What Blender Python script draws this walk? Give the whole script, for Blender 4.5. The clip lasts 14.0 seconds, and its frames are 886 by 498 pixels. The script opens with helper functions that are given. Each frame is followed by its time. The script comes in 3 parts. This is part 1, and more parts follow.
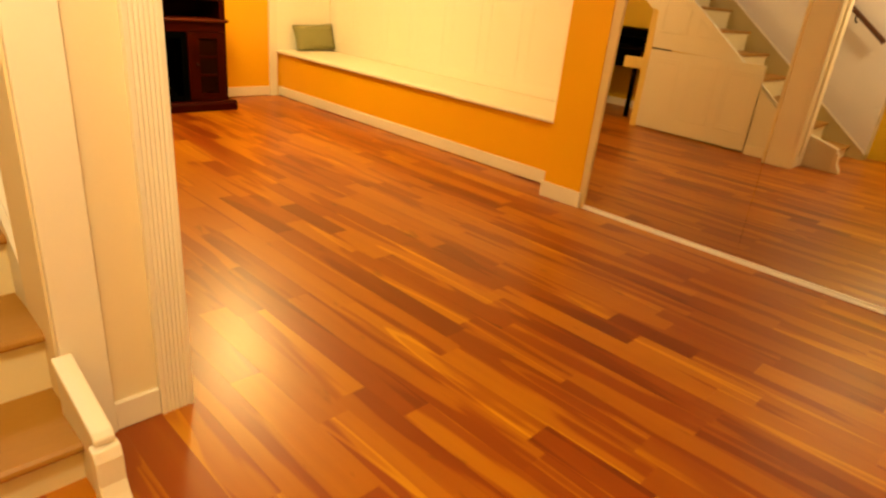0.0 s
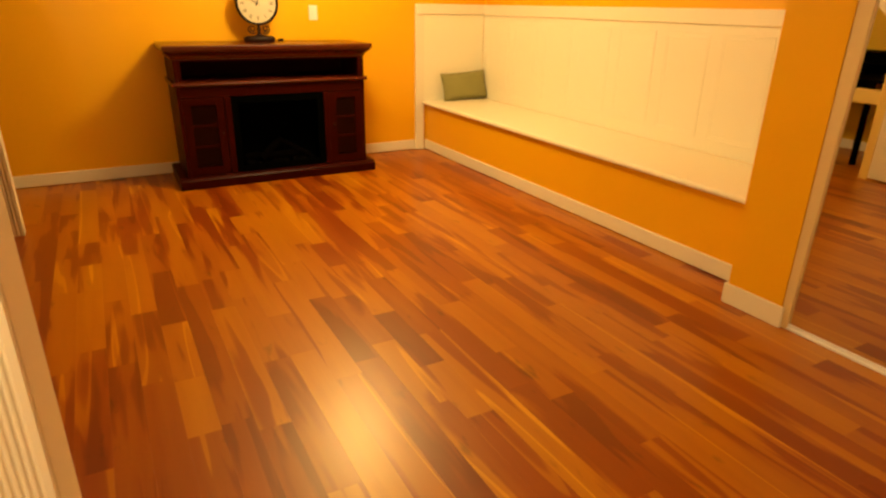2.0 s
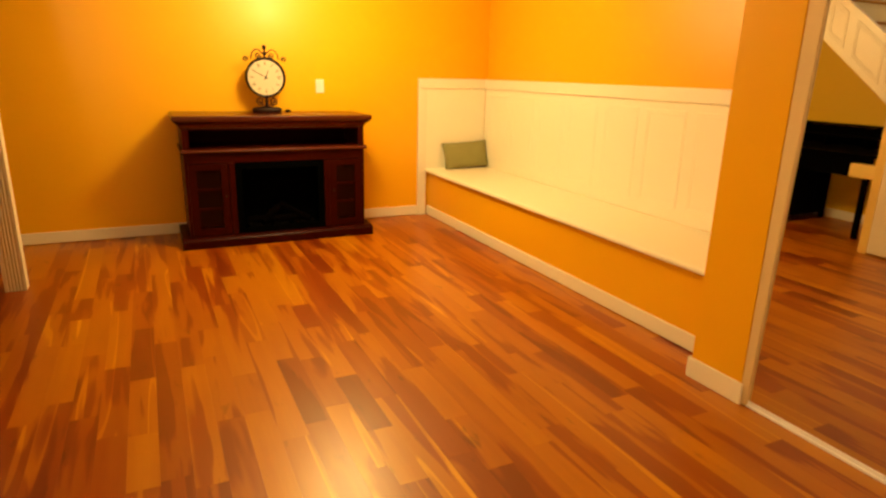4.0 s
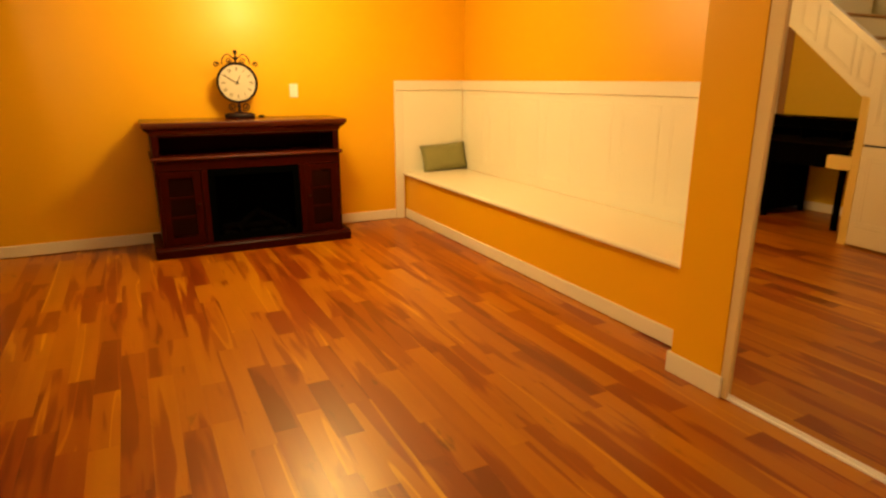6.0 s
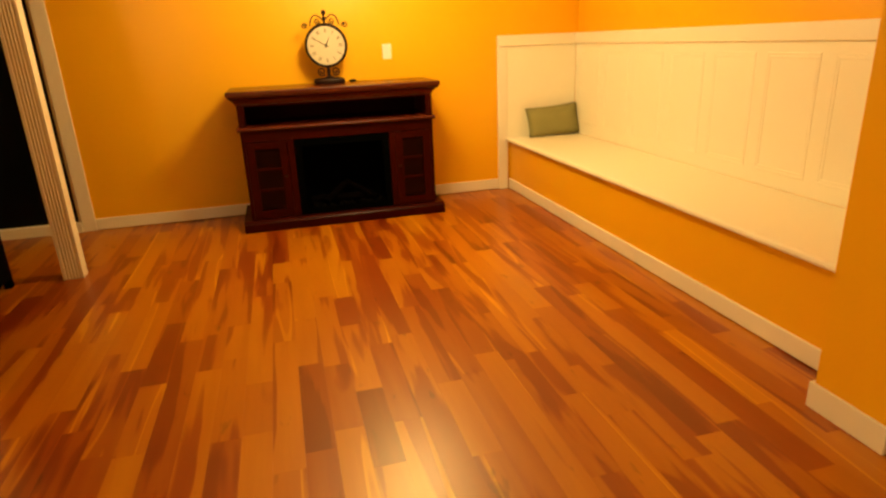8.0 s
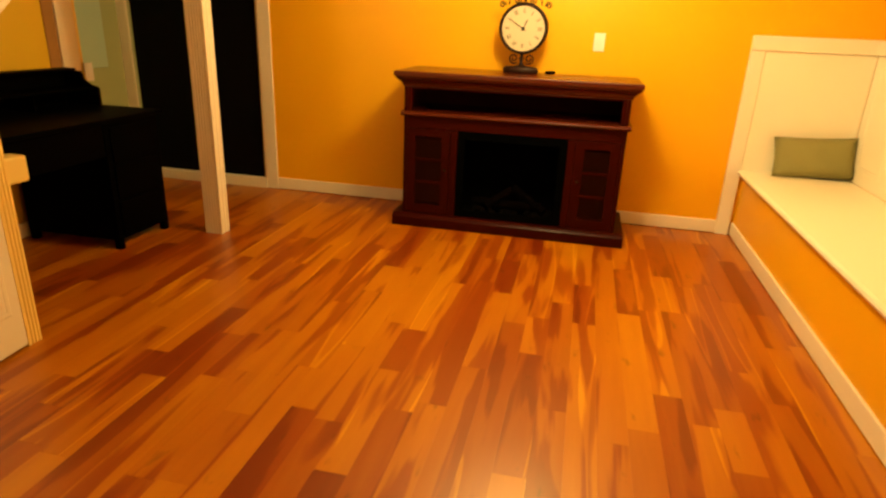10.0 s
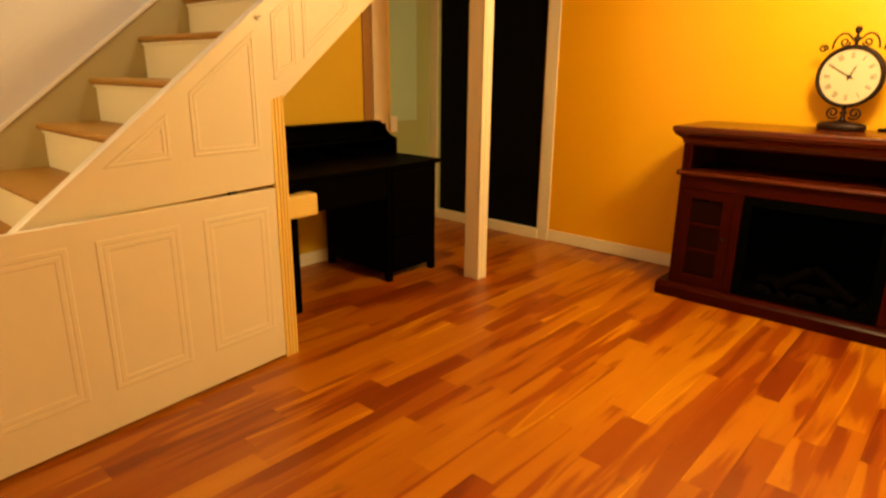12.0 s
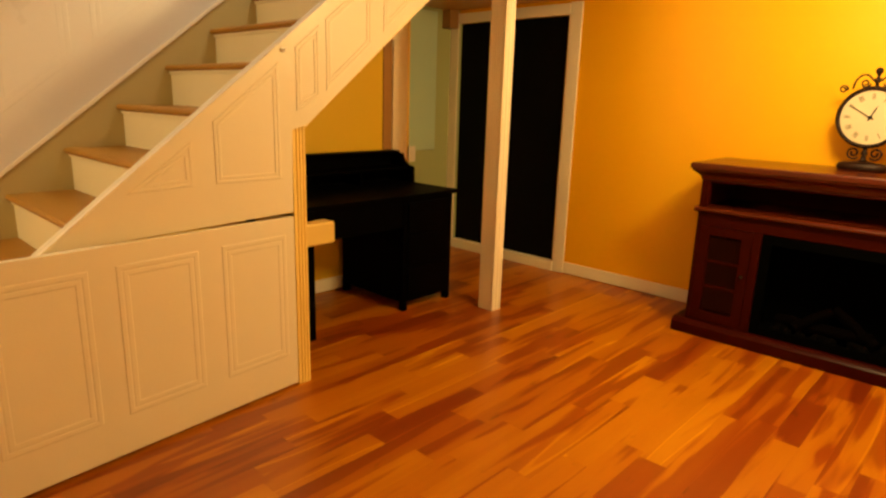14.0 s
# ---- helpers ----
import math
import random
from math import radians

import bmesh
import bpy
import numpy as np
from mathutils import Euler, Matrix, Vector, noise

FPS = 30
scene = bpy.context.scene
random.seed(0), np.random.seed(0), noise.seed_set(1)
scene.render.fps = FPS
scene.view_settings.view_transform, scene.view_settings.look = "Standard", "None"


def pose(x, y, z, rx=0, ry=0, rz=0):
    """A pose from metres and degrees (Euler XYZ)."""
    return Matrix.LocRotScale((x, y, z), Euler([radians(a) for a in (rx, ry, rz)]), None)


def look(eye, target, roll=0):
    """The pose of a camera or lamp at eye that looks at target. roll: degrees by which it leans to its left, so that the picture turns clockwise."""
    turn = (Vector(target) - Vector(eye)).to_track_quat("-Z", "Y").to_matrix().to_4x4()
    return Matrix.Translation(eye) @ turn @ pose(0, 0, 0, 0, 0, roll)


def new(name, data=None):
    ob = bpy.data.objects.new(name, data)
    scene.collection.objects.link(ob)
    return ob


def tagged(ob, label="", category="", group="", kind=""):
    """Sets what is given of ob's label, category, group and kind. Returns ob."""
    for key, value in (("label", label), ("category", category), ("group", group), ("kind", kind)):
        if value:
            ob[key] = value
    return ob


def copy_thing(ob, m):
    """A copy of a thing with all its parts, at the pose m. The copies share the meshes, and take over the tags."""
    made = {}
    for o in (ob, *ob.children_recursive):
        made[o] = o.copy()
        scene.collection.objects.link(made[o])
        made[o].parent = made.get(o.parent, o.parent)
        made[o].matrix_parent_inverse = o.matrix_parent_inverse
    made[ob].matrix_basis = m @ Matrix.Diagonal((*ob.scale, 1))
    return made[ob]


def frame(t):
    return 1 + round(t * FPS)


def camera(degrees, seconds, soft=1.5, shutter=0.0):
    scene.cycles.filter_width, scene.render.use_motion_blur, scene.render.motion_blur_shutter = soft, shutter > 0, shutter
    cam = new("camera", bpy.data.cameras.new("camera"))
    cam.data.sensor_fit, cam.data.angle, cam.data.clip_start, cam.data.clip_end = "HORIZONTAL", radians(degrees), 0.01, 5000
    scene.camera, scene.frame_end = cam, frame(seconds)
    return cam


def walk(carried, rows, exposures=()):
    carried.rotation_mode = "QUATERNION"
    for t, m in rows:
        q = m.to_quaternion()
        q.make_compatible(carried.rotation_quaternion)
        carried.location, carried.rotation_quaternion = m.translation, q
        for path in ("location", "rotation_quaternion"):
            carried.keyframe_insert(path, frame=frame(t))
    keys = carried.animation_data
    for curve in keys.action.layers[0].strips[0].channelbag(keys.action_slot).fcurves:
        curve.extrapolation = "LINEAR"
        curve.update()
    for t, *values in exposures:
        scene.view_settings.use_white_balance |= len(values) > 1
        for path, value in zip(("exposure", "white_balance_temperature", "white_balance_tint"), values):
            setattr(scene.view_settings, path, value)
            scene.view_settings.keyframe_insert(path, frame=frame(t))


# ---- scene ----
cam = camera(71.9, 14.0, soft=2.4, shutter=0.25)
PATH = [
    (0, (0.056, 0.263, 1.187), (-1.203, 1.608, 0.409), 5.8),
    (0.5, (-0.065, 0.471, 1.22), (-1.462, 1.68, 0.455), 0.6),
    (1, (-0.256, 0.655, 1.281), (-1.75, 1.785, 0.579), -1.2),
    (1.5, (-0.401, 0.845, 1.309), (-2.002, 1.798, 0.581), 1.6),
    (2, (-0.48, 1.03, 1.319), (-2.106, 1.927, 0.577), 1.0),
    (2.5, (-0.396, 1.17, 1.291), (-2.034, 1.966, 0.463), 2.3),
    (3, (-0.278, 1.251, 1.286), (-1.904, 2.053, 0.44), 2.3),
    (3.5, (-0.255, 1.297, 1.331), (-1.955, 2.108, 0.66), 1.3),
    (4, (-0.266, 1.28, 1.38), (-1.998, 2.112, 0.826), 1.4),
    (4.2, (-0.266, 1.273, 1.388), (-2.01, 2.11, 0.877), 1.2),
    (6.3, (-0.277, 1.392, 1.32), (-1.992, 2.261, 0.768), -0.1),
    (6.5, (-0.278, 1.4, 1.312), (-1.985, 2.265, 0.731), 0.1),
    (7, (-0.329, 1.428, 1.301), (-2.055, 2.201, 0.65), -1.0),
    (7.2, (-0.398, 1.471, 1.302), (-2.157, 2.171, 0.657), -1.1),
    (9.3, (-1.032, 2.42, 1.34), (-2.899, 2.455, 0.625), 0.6),
    (9.5, (-1.119, 2.488, 1.34), (-2.985, 2.404, 0.626), 2.8),
    (10, (-1.365, 2.636, 1.311), (-3.201, 2.242, 0.622), 2.4),
    (10.5, (-1.616, 2.689, 1.305), (-3.4, 2.074, 0.643), 1.3),
    (11, (-1.74, 2.741, 1.269), (-3.231, 1.586, 0.603), 2.1),
    (11.5, (-1.731, 2.799, 1.282), (-3.171, 1.577, 0.622), -0.3),
    (12, (-1.674, 2.841, 1.314), (-3.108, 1.563, 0.755), 0.6),
    (12.5, (-1.672, 2.837, 1.346), (-3.141, 1.542, 0.939), 1.2),
    (13, (-1.674, 2.841, 1.368), (-3.117, 1.494, 1.052), 0.5),
    (13.5, (-1.673, 2.84, 1.354), (-3.11, 1.497, 0.993), 1.0),
    (14, (-1.67, 2.831, 1.335), (-3.089, 1.504, 0.86), 1.7),
]
walk(cam, [(t, look(eye, target, roll)) for t, eye, target, roll in PATH],
     [(0, 0.0), (0.5, -0.05), (1, -0.15), (1.5, -0.24), (2, -0.24), (3, -0.02), (4, -0.12), (6.5, -0.38), (7, -0.32), (9.5, -0.22), (10.5, 0.0), (11, 0.0), (11.5, .10), (13, -0.08), (14, -0.08)])

# ---- world and lamps ----
WARM = (1.0, 0.70, 0.28)
COOL = (0.98, 0.88, 0.76)
HALL = (1.0, 0.78, 0.46)
world = bpy.data.worlds.new("night")
world.use_nodes = True
world.node_tree.nodes["Background"].inputs[0].default_value = (0.02, 0.02, 0.025, 1)
world.node_tree.nodes["Background"].inputs[1].default_value = 0.3
scene.world = world
scene.view_settings.exposure = 0.0
LAMP_A = (-4.45, 2.47, 2.06)
LAMP_B = (-0.42, 0.28, 2.06)


def lamp(name, place, watts, colour, radius):
    data = bpy.data.lights.new(name, "POINT")
    data.energy, data.color, data.shadow_soft_size = watts, colour, radius
    ob = new(name, data)
    ob.location = place
    return ob


lamp("bulb_light", LAMP_A, 120, WARM, 0.17)
lamp("bulb_light", LAMP_B, 62, HALL, 0.10)
well = bpy.data.lights.new("stairwell_light", "AREA")
well.energy, well.color, well.size = 32, COOL, 0.5
new("stairwell_light", well).matrix_world = look((-4.0, 0.3, 3.9), (-2.5, -0.42, 2.0))


# ---- materials ----
def material(name, colour, rough=0.6, metal=0.0, spec=0.5, vary=0.12, scale=3.0, bump=0.02, fine=90.0, stretch=(1, 1, 1), coat=0.0):
    """A painted or plain surface: two scales of tone, a little relief and uneven gloss."""
    m = bpy.data.materials.new(name)
    m.use_nodes = True
    n, l = m.node_tree.nodes, m.node_tree.links
    b = n["Principled BSDF"]
    b.inputs["Metallic"].default_value = metal
    b.inputs["Specular IOR Level"].default_value = spec
    b.inputs["Coat Weight"].default_value = coat
    b.inputs["Coat Roughness"].default_value = 0.15
    co = n.new("ShaderNodeTexCoord")
    mp = n.new("ShaderNodeMapping")
    mp.inputs["Scale"].default_value = stretch
    l.new(co.outputs["Object"], mp.inputs["Vector"])
    big, small = n.new("ShaderNodeTexNoise"), n.new("ShaderNodeTexNoise")
    big.inputs["Scale"].default_value, small.inputs["Scale"].default_value = scale, fine
    big.inputs["Detail"].default_value, small.inputs["Detail"].default_value = 5, 3
    l.new(mp.outputs[0], big.inputs["Vector"]), l.new(mp.outputs[0], small.inputs["Vector"])
    mix = n.new("ShaderNodeMix")
    mix.data_type = "RGBA"
    mix.inputs["A"].default_value = (*[c * (1 - vary) for c in colour], 1)
    mix.inputs["B"].default_value = (*[min(1, c * (1 + vary)) for c in colour], 1)
    add = n.new("ShaderNodeMath")
    add.operation = "MULTIPLY_ADD"
    add.inputs[1].default_value = 0.35
    l.new(small.outputs["Fac"], add.inputs[0])
    sc = n.new("ShaderNodeMath")
    sc.operation = "MULTIPLY"
    sc.inputs[1].default_value = 0.65
    l.new(big.outputs["Fac"], sc.inputs[0])
    l.new(sc.outputs[0], add.inputs[2])
    l.new(add.outputs[0], mix.inputs["Factor"])
    l.new(mix.outputs["Result"], b.inputs["Base Color"])
    rr = n.new("ShaderNodeMapRange")
    rr.inputs["To Min"].default_value, rr.inputs["To Max"].default_value = max(0.02, rough - 0.08), min(1, rough + 0.08)
    l.new(big.outputs["Fac"], rr.inputs["Value"])
    l.new(rr.outputs[0], b.inputs["Roughness"])
    if bump:
        bp = n.new("ShaderNodeBump")
        bp.inputs["Strength"].default_value, bp.inputs["Distance"].default_value = bump * 5, 0.003
        l.new(small.outputs["Fac"], bp.inputs["Height"])
        l.new(bp.outputs[0], b.inputs["Normal"])
    return m


def plank_material():
    """Acacia boards: each board its own tone, with wavy heartwood, sapwood streaks, grain and knots along x."""
    m = bpy.data.materials.new("acacia boards")
    m.use_nodes = True
    n, l = m.node_tree.nodes, m.node_tree.links
    b = n["Principled BSDF"]

    def math(op, a, c=None, d=None):
        k = n.new("ShaderNodeMath")
        k.operation = op
        for socket, v in zip(k.inputs, (a, c, d)):
            if v is not None:
                if isinstance(v, (int, float)):
                    socket.default_value = v
                else:
                    l.new(v, socket)
        return k.outputs[0]

    def noisy(vector, scale, detail, rough=0.55, warp=0.0):
        k = n.new("ShaderNodeTexNoise")
        k.inputs["Scale"].default_value, k.inputs["Detail"].default_value, k.inputs["Roughness"].default_value = scale, detail, rough
        k.inputs["Distortion"].default_value = warp
        l.new(vector, k.inputs["Vector"])
        return k.outputs["Fac"]

    geo, info = n.new("ShaderNodeNewGeometry"), n.new("ShaderNodeObjectInfo")
    rnd = math("FRACT", math("ADD", info.outputs["Random"], geo.outputs["Random Per Island"]))
    rnd2 = math("FRACT", math("MULTIPLY", rnd, 37.31))
    shift = n.new("ShaderNodeCombineXYZ")
    l.new(math("MULTIPLY", rnd, 91.0), shift.inputs[0])
    l.new(math("MULTIPLY", rnd2, 53.0), shift.inputs[1])
    va = n.new("ShaderNodeVectorMath")
    va.operation = "ADD"
    l.new(geo.outputs["Position"], va.inputs[0]), l.new(shift.outputs[0], va.inputs[1])

    def stretched(x, y):
        k = n.new("ShaderNodeMapping")
        k.inputs["Scale"].default_value = (x, y, 1)
        l.new(va.outputs[0], k.inputs["Vector"])
        return k.outputs[0]

    def ranged(value, a, b, to_a, to_b):
        k = n.new("ShaderNodeMapRange")
        k.interpolation_type = "SMOOTHSTEP"
        for name, v in zip(("From Min", "From Max", "To Min", "To Max"), (a, b, to_a, to_b)):
            k.inputs[name].default_value = v
        l.new(value, k.inputs["Value"])
        return k.outputs[0]

    rnd3 = math("FRACT", math("MULTIPLY", rnd, 113.7))
    heart = noisy(stretched(0.75, 7.5), 1.0, 3, 0.5, 0.35)
    streak = noisy(stretched(1.4, 17.0), 1.0, 4, 0.55)
    grain = noisy(stretched(9.0, 260.0), 1.0, 3)
    knots = noisy(stretched(5.0, 13.0), 1.0, 3, 0.6)
    sap = noisy(stretched(0.45, 8.0), 1.0, 1, 0.4, 0.15)
    ramp = n.new("ShaderNodeValToRGB")
    ramp.color_ramp.elements[0].position, ramp.color_ramp.elements[0].color = 0.0, (0.165, 0.019, 0.0003, 1)
    ramp.color_ramp.elements[1].position, ramp.color_ramp.elements[1].color = 1.0, (0.72, 0.360, 0.010, 1)
    for p, c in ((0.3, (0.275, 0.049, 0.0003)), (0.55, (0.415, 0.128, 0.0008)), (0.8, (0.555, 0.226, 0.002))):
        e = ramp.color_ramp.elements.new(p)
        e.color = (*c, 1)
    # honey boards, some dark throughout, most with wavy red heartwood and a thin pale sapwood vein
    tone = math("ADD", math("MULTIPLY_ADD", rnd2, 0.20, 0.445), math("MULTIPLY", math("SUBTRACT", streak, 0.5), 0.26))
    tone = math("SUBTRACT", tone, ranged(rnd3, 0.74, 0.78, 0.0, 0.22))
    tone = math("SUBTRACT", tone, ranged(heart, 0.515, 0.575, 0.0, 0.29))
    tone = math("ADD", tone, math("MULTIPLY", ranged(sap, 0.620, 0.630, 0.0, 0.27), ranged(sap, 0.645, 0.660, 1.0, 0.3)))
    l.new(tone, ramp.inputs[0])
    dark = n.new("ShaderNodeMapRange")
    dark.inputs["From Min"].default_value, dark.inputs["From Max"].default_value = 0.65, 0.74
    dark.inputs["To Min"].default_value, dark.inputs["To Max"].default_value = 1.0, 0.62
    l.new(knots, dark.inputs["Value"])
    shade = math("MULTIPLY", dark.outputs[0], math("MULTIPLY_ADD", grain, 0.12, 0.94))
    mul = n.new("ShaderNodeMix")
    mul.data_type, mul.blend_type = "RGBA", "MULTIPLY"
    mul.inputs["Factor"].default_value = 1.0
    l.new(ramp.outputs[0], mul.inputs["A"])
    l.new(shade, mul.inputs["B"])
    l.new(mul.outputs["Result"], b.inputs["Base Color"])
    rr = n.new("ShaderNodeMapRange")
    rr.inputs["To Min"].default_value, rr.inputs["To Max"].default_value = 0.30, 0.37
    b.inputs["Specular IOR Level"].default_value = 0.78
    b.inputs["Specular Tint"].default_value = (1.0, 0.88, 0.56, 1)
    l.new(streak, rr.inputs["Value"])
    l.new(rr.outputs[0], b.inputs["Roughness"])
    bp = n.new("ShaderNodeBump")
    bp.inputs["Strength"].default_value, bp.inputs["Distance"].default_value = 0.12, 0.001
    l.new(grain, bp.inputs["Height"])
    l.new(bp.outputs[0], b.inputs["Normal"])
    return m


def plain(name, colour, rough, metal=0.0):
    m = bpy.data.materials.new(name)
    m.use_nodes = True
    b = m.node_tree.nodes["Principled BSDF"]
    b.inputs["Base Color"].default_value = (*colour, 1)
    b.inputs["Roughness"].default_value, b.inputs["Metallic"].default_value = rough, metal
    return m


ORANGE = material("orange wall paint", (0.84, 0.43, 0.004), 0.36, spec=0.32, vary=0.05, bump=0.03, fine=160)
OCHRE = material("ochre wall paint", (0.70, 0.46, 0.012), 0.6, vary=0.05, bump=0.03)
YELLOW = material("yellowed cream paint", (0.80, 0.59, 0.16), 0.5, vary=0.04)
WHITE = material("white trim paint", (0.84, 0.77, 0.59), 0.40, vary=0.04, bump=0.012)
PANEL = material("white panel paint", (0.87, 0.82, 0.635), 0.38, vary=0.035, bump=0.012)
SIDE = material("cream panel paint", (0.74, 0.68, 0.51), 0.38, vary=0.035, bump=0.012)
CREAM = material("cream wall paint", (0.82, 0.69, 0.42), 0.6, vary=0.04, bump=0.03)
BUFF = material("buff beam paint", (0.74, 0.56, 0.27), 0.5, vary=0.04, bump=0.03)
# tan colour carries the warm floor bounce under the ceiling beam
BOUNCE_TAN = material("tan gloss paint with floor bounce", (0.62, 0.33, 0.06), 0.28, spec=0.5, vary=0.04, scale=0.5, bump=0.0)
RISER = material("cream riser paint", (0.80, 0.70, 0.42), 0.45, vary=0.04, bump=0.012)
CEIL = material("ceiling paint", (0.84, 0.80, 0.72), 0.8, vary=0.03, bump=0.05)
GREEN = material("sage wall paint", (0.40, 0.45, 0.20), 0.6, vary=0.05)
PALE = material("pale green board", (0.46, 0.62, 0.44), 0.5, vary=0.04)
BROWN = material("brown stained board", (0.33, 0.17, 0.045), 0.5, vary=0.15)
STAIRWALL = material("cool white wall paint", (0.64, 0.60, 0.53), 0.30, vary=0.05, bump=0.01)
KHAKI = material("khaki painted skirt", (0.47, 0.38, 0.15), 0.5, vary=0.05)
BOARDS = plank_material()
UNDER = material("dark underlay", (0.03, 0.015, 0.008), 0.8)
TREAD = material("oak tread", (0.36, 0.170, 0.018), 0.42, spec=0.3, vary=0.25, scale=2.0, fine=40, stretch=(3, 0.6, 3), bump=0.02)
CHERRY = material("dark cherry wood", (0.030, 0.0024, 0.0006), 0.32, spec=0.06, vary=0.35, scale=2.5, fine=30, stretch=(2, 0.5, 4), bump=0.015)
# glossier cherry, its base lightened for the lamp sheen on mantel and lip
CHERRY_SHEEN = material("polished cherry wood, sheen in colour", (0.070, 0.0085, 0.001), 0.24, spec=0.5, vary=0.3, scale=2.5, fine=30, stretch=(2, 0.5, 4), bump=0.01)
INSIDE = material("shadowed cherry wood", (0.024, 0.004, 0.002), 0.7, spec=0.03, vary=0.2)
BLACK = material("black lacquer", (0.0012, 0.0010, 0.0010), 0.5, spec=0.012, vary=0.2, bump=0.01)
NIGHT = material("black door panel", (0.002, 0.002, 0.002), 0.6, spec=0.08, vary=0.2, bump=0.0)
FIREBOX = material("matt black steel", (0.0015, 0.0015, 0.0015), 0.8, spec=0.0, vary=0.2)
LOG = material("charred log", (0.0016, 0.0008, 0.0006), 0.9, spec=0.02, vary=0.6, scale=14, bump=0.1)
EMBER = material("ash bed", (0.0022, 0.0016, 0.0012), 0.95, spec=0.02, vary=0.6, scale=40, bump=0.1)
IRON = material("dark bronze iron", (0.018, 0.006, 0.003), 0.5, metal=0.2, spec=0.25, vary=0.3, scale=30)
DIAL = material("ivory clock face", (0.61, 0.53, 0.37), 0.5, vary=0.05, scale=12, bump=0.0)
INK = plain("black ink", (0.012, 0.010, 0.009), 0.6)
MARK = plain("faded ink", (0.22, 0.17, 0.10), 0.7)
FABRIC = material("green woven cloth", (0.26, 0.245, 0.085), 0.9, vary=0.22, scale=9, fine=350, bump=0.1)
PLASTIC = material("white plastic", (0.80, 0.77, 0.70), 0.35, vary=0.02, bump=0.0)
MIRROR = plain("mirror silver", (0.78, 0.76, 0.71), 0.015, 1.0)
TRACK = material("brushed aluminium", (0.90, 0.88, 0.87), 0.35, metal=0.1, vary=0.1, scale=6)
RAILWOOD = material("dark rail wood", (0.10, 0.035, 0.015), 0.35, vary=0.3, stretch=(1, 6, 6))
GLASS = plain("dark cabinet glass", (0.010, 0.0022, 0.0012), 0.12)
GLASS.node_tree.nodes["Principled BSDF"].inputs["Specular IOR Level"].default_value = 0.07
GLOW = bpy.data.materials.new("lit opal glass")
GLOW.use_nodes = True
GLOW.node_tree.nodes["Principled BSDF"].inputs["Base Color"].default_value = (0.9, 0.85, 0.7, 1)
GLOW.node_tree.nodes["Principled BSDF"].inputs["Emission Color"].default_value = (*WARM, 1)
GLOW.node_tree.nodes["Principled BSDF"].inputs["Emission Strength"].default_value = 6.0


# ---- mesh helpers ----
def box(bm, x0, x1, y0, y1, z0, z1):
    v = [bm.verts.new((x, y, z)) for x in (min(x0, x1), max(x0, x1)) for y in (min(y0, y1), max(y0, y1)) for z in (min(z0, z1), max(z0, z1))]
    for f in ((0, 1, 3, 2), (4, 6, 7, 5), (0, 4, 5, 1), (2, 3, 7, 6), (0, 2, 6, 4), (1, 5, 7, 3)):
        bm.faces.new([v[i] for i in f])
    return bm


def prism(bm, pts, axis, a, b):
    """A flat outline pushed along an axis from a to b. Outlines are (x, z) for 'y', (y, z) for 'x', (x, y) for 'z'."""
    def at(p, d):
        return {"x": (d, p[0], p[1]), "y": (p[0], d, p[1]), "z": (p[0], p[1], d)}[axis]
    lo, hi = [bm.verts.new(at(p, a)) for p in pts], [bm.verts.new(at(p, b)) for p in pts]
    bm.faces.new(lo), bm.faces.new(hi[::-1])
    for i in range(len(pts)):
        j = (i + 1) % len(pts)
        bm.faces.new((lo[i], hi[i], hi[j], lo[j]))
    return bm


def inset(pts, d):
    """The outline moved inwards by d (convex outlines)."""
    out, n = [], len(pts)
    area = sum(pts[i][0] * pts[(i + 1) % n][1] - pts[(i + 1) % n][0] * pts[i][1] for i in range(n))
    s = 1 if area > 0 else -1
    lines = []
    for i in range(n):
        p, q = Vector(pts[i]), Vector(pts[(i + 1) % n])
        e = (q - p).normalized()
        m = Vector((-e.y, e.x)) * s
        lines.append((p + m * d, e))
    for i in range(n):
        (p, e), (q, f) = lines[i - 1], lines[i]
        k = e.x * f.y - e.y * f.x
        t = ((q - p).x * f.y - (q - p).y * f.x) / k
        out.append(tuple(p + e * t))
    return out


def frame_ring(bm, pts, axis, base, proud, width):
    """A moulding round an outline: a rounded ridge of the given width, proud of the base plane."""
    rings = []
    for d, h in ((0, 0), (width * 0.08, proud), (width * 0.38, proud), (width * 0.5, proud * 0.3), (width * 0.62, proud * 0.8), (width * 0.92, proud * 0.8), (width, 0)):
        pp = inset(pts, d) if d else pts
        rings.append([bm.verts.new({"x": (base + h, p[0], p[1]), "y": (p[0], base + h, p[1])}[axis]) for p in pp])
    for r, q in zip(rings, rings[1:]):
        for i in range(len(r)):
            j = (i + 1) % len(r)
            bm.faces.new((r[i], r[j], q[j], q[i]))
    return bm


def lathe(bm, profile, n=24, centre=(0, 0, 0), axis="z"):
    rings = []
    for r, h in profile:
        ring = []
        for i in range(n):
            a = 2 * math.pi * i / n
            u, v = r * math.cos(a), r * math.sin(a)
            p = (u, v, h) if axis == "z" else (h, u, v)
            ring.append(bm.verts.new(Vector(centre) + Vector(p)))
        rings.append(ring)
    for r, q in zip(rings, rings[1:]):
        for i in range(n):
            j = (i + 1) % n
            bm.faces.new((r[i], r[j], q[j], q[i]))
    bm.faces.new(rings[0][::-1]), bm.faces.new(rings[-1])
    return bm


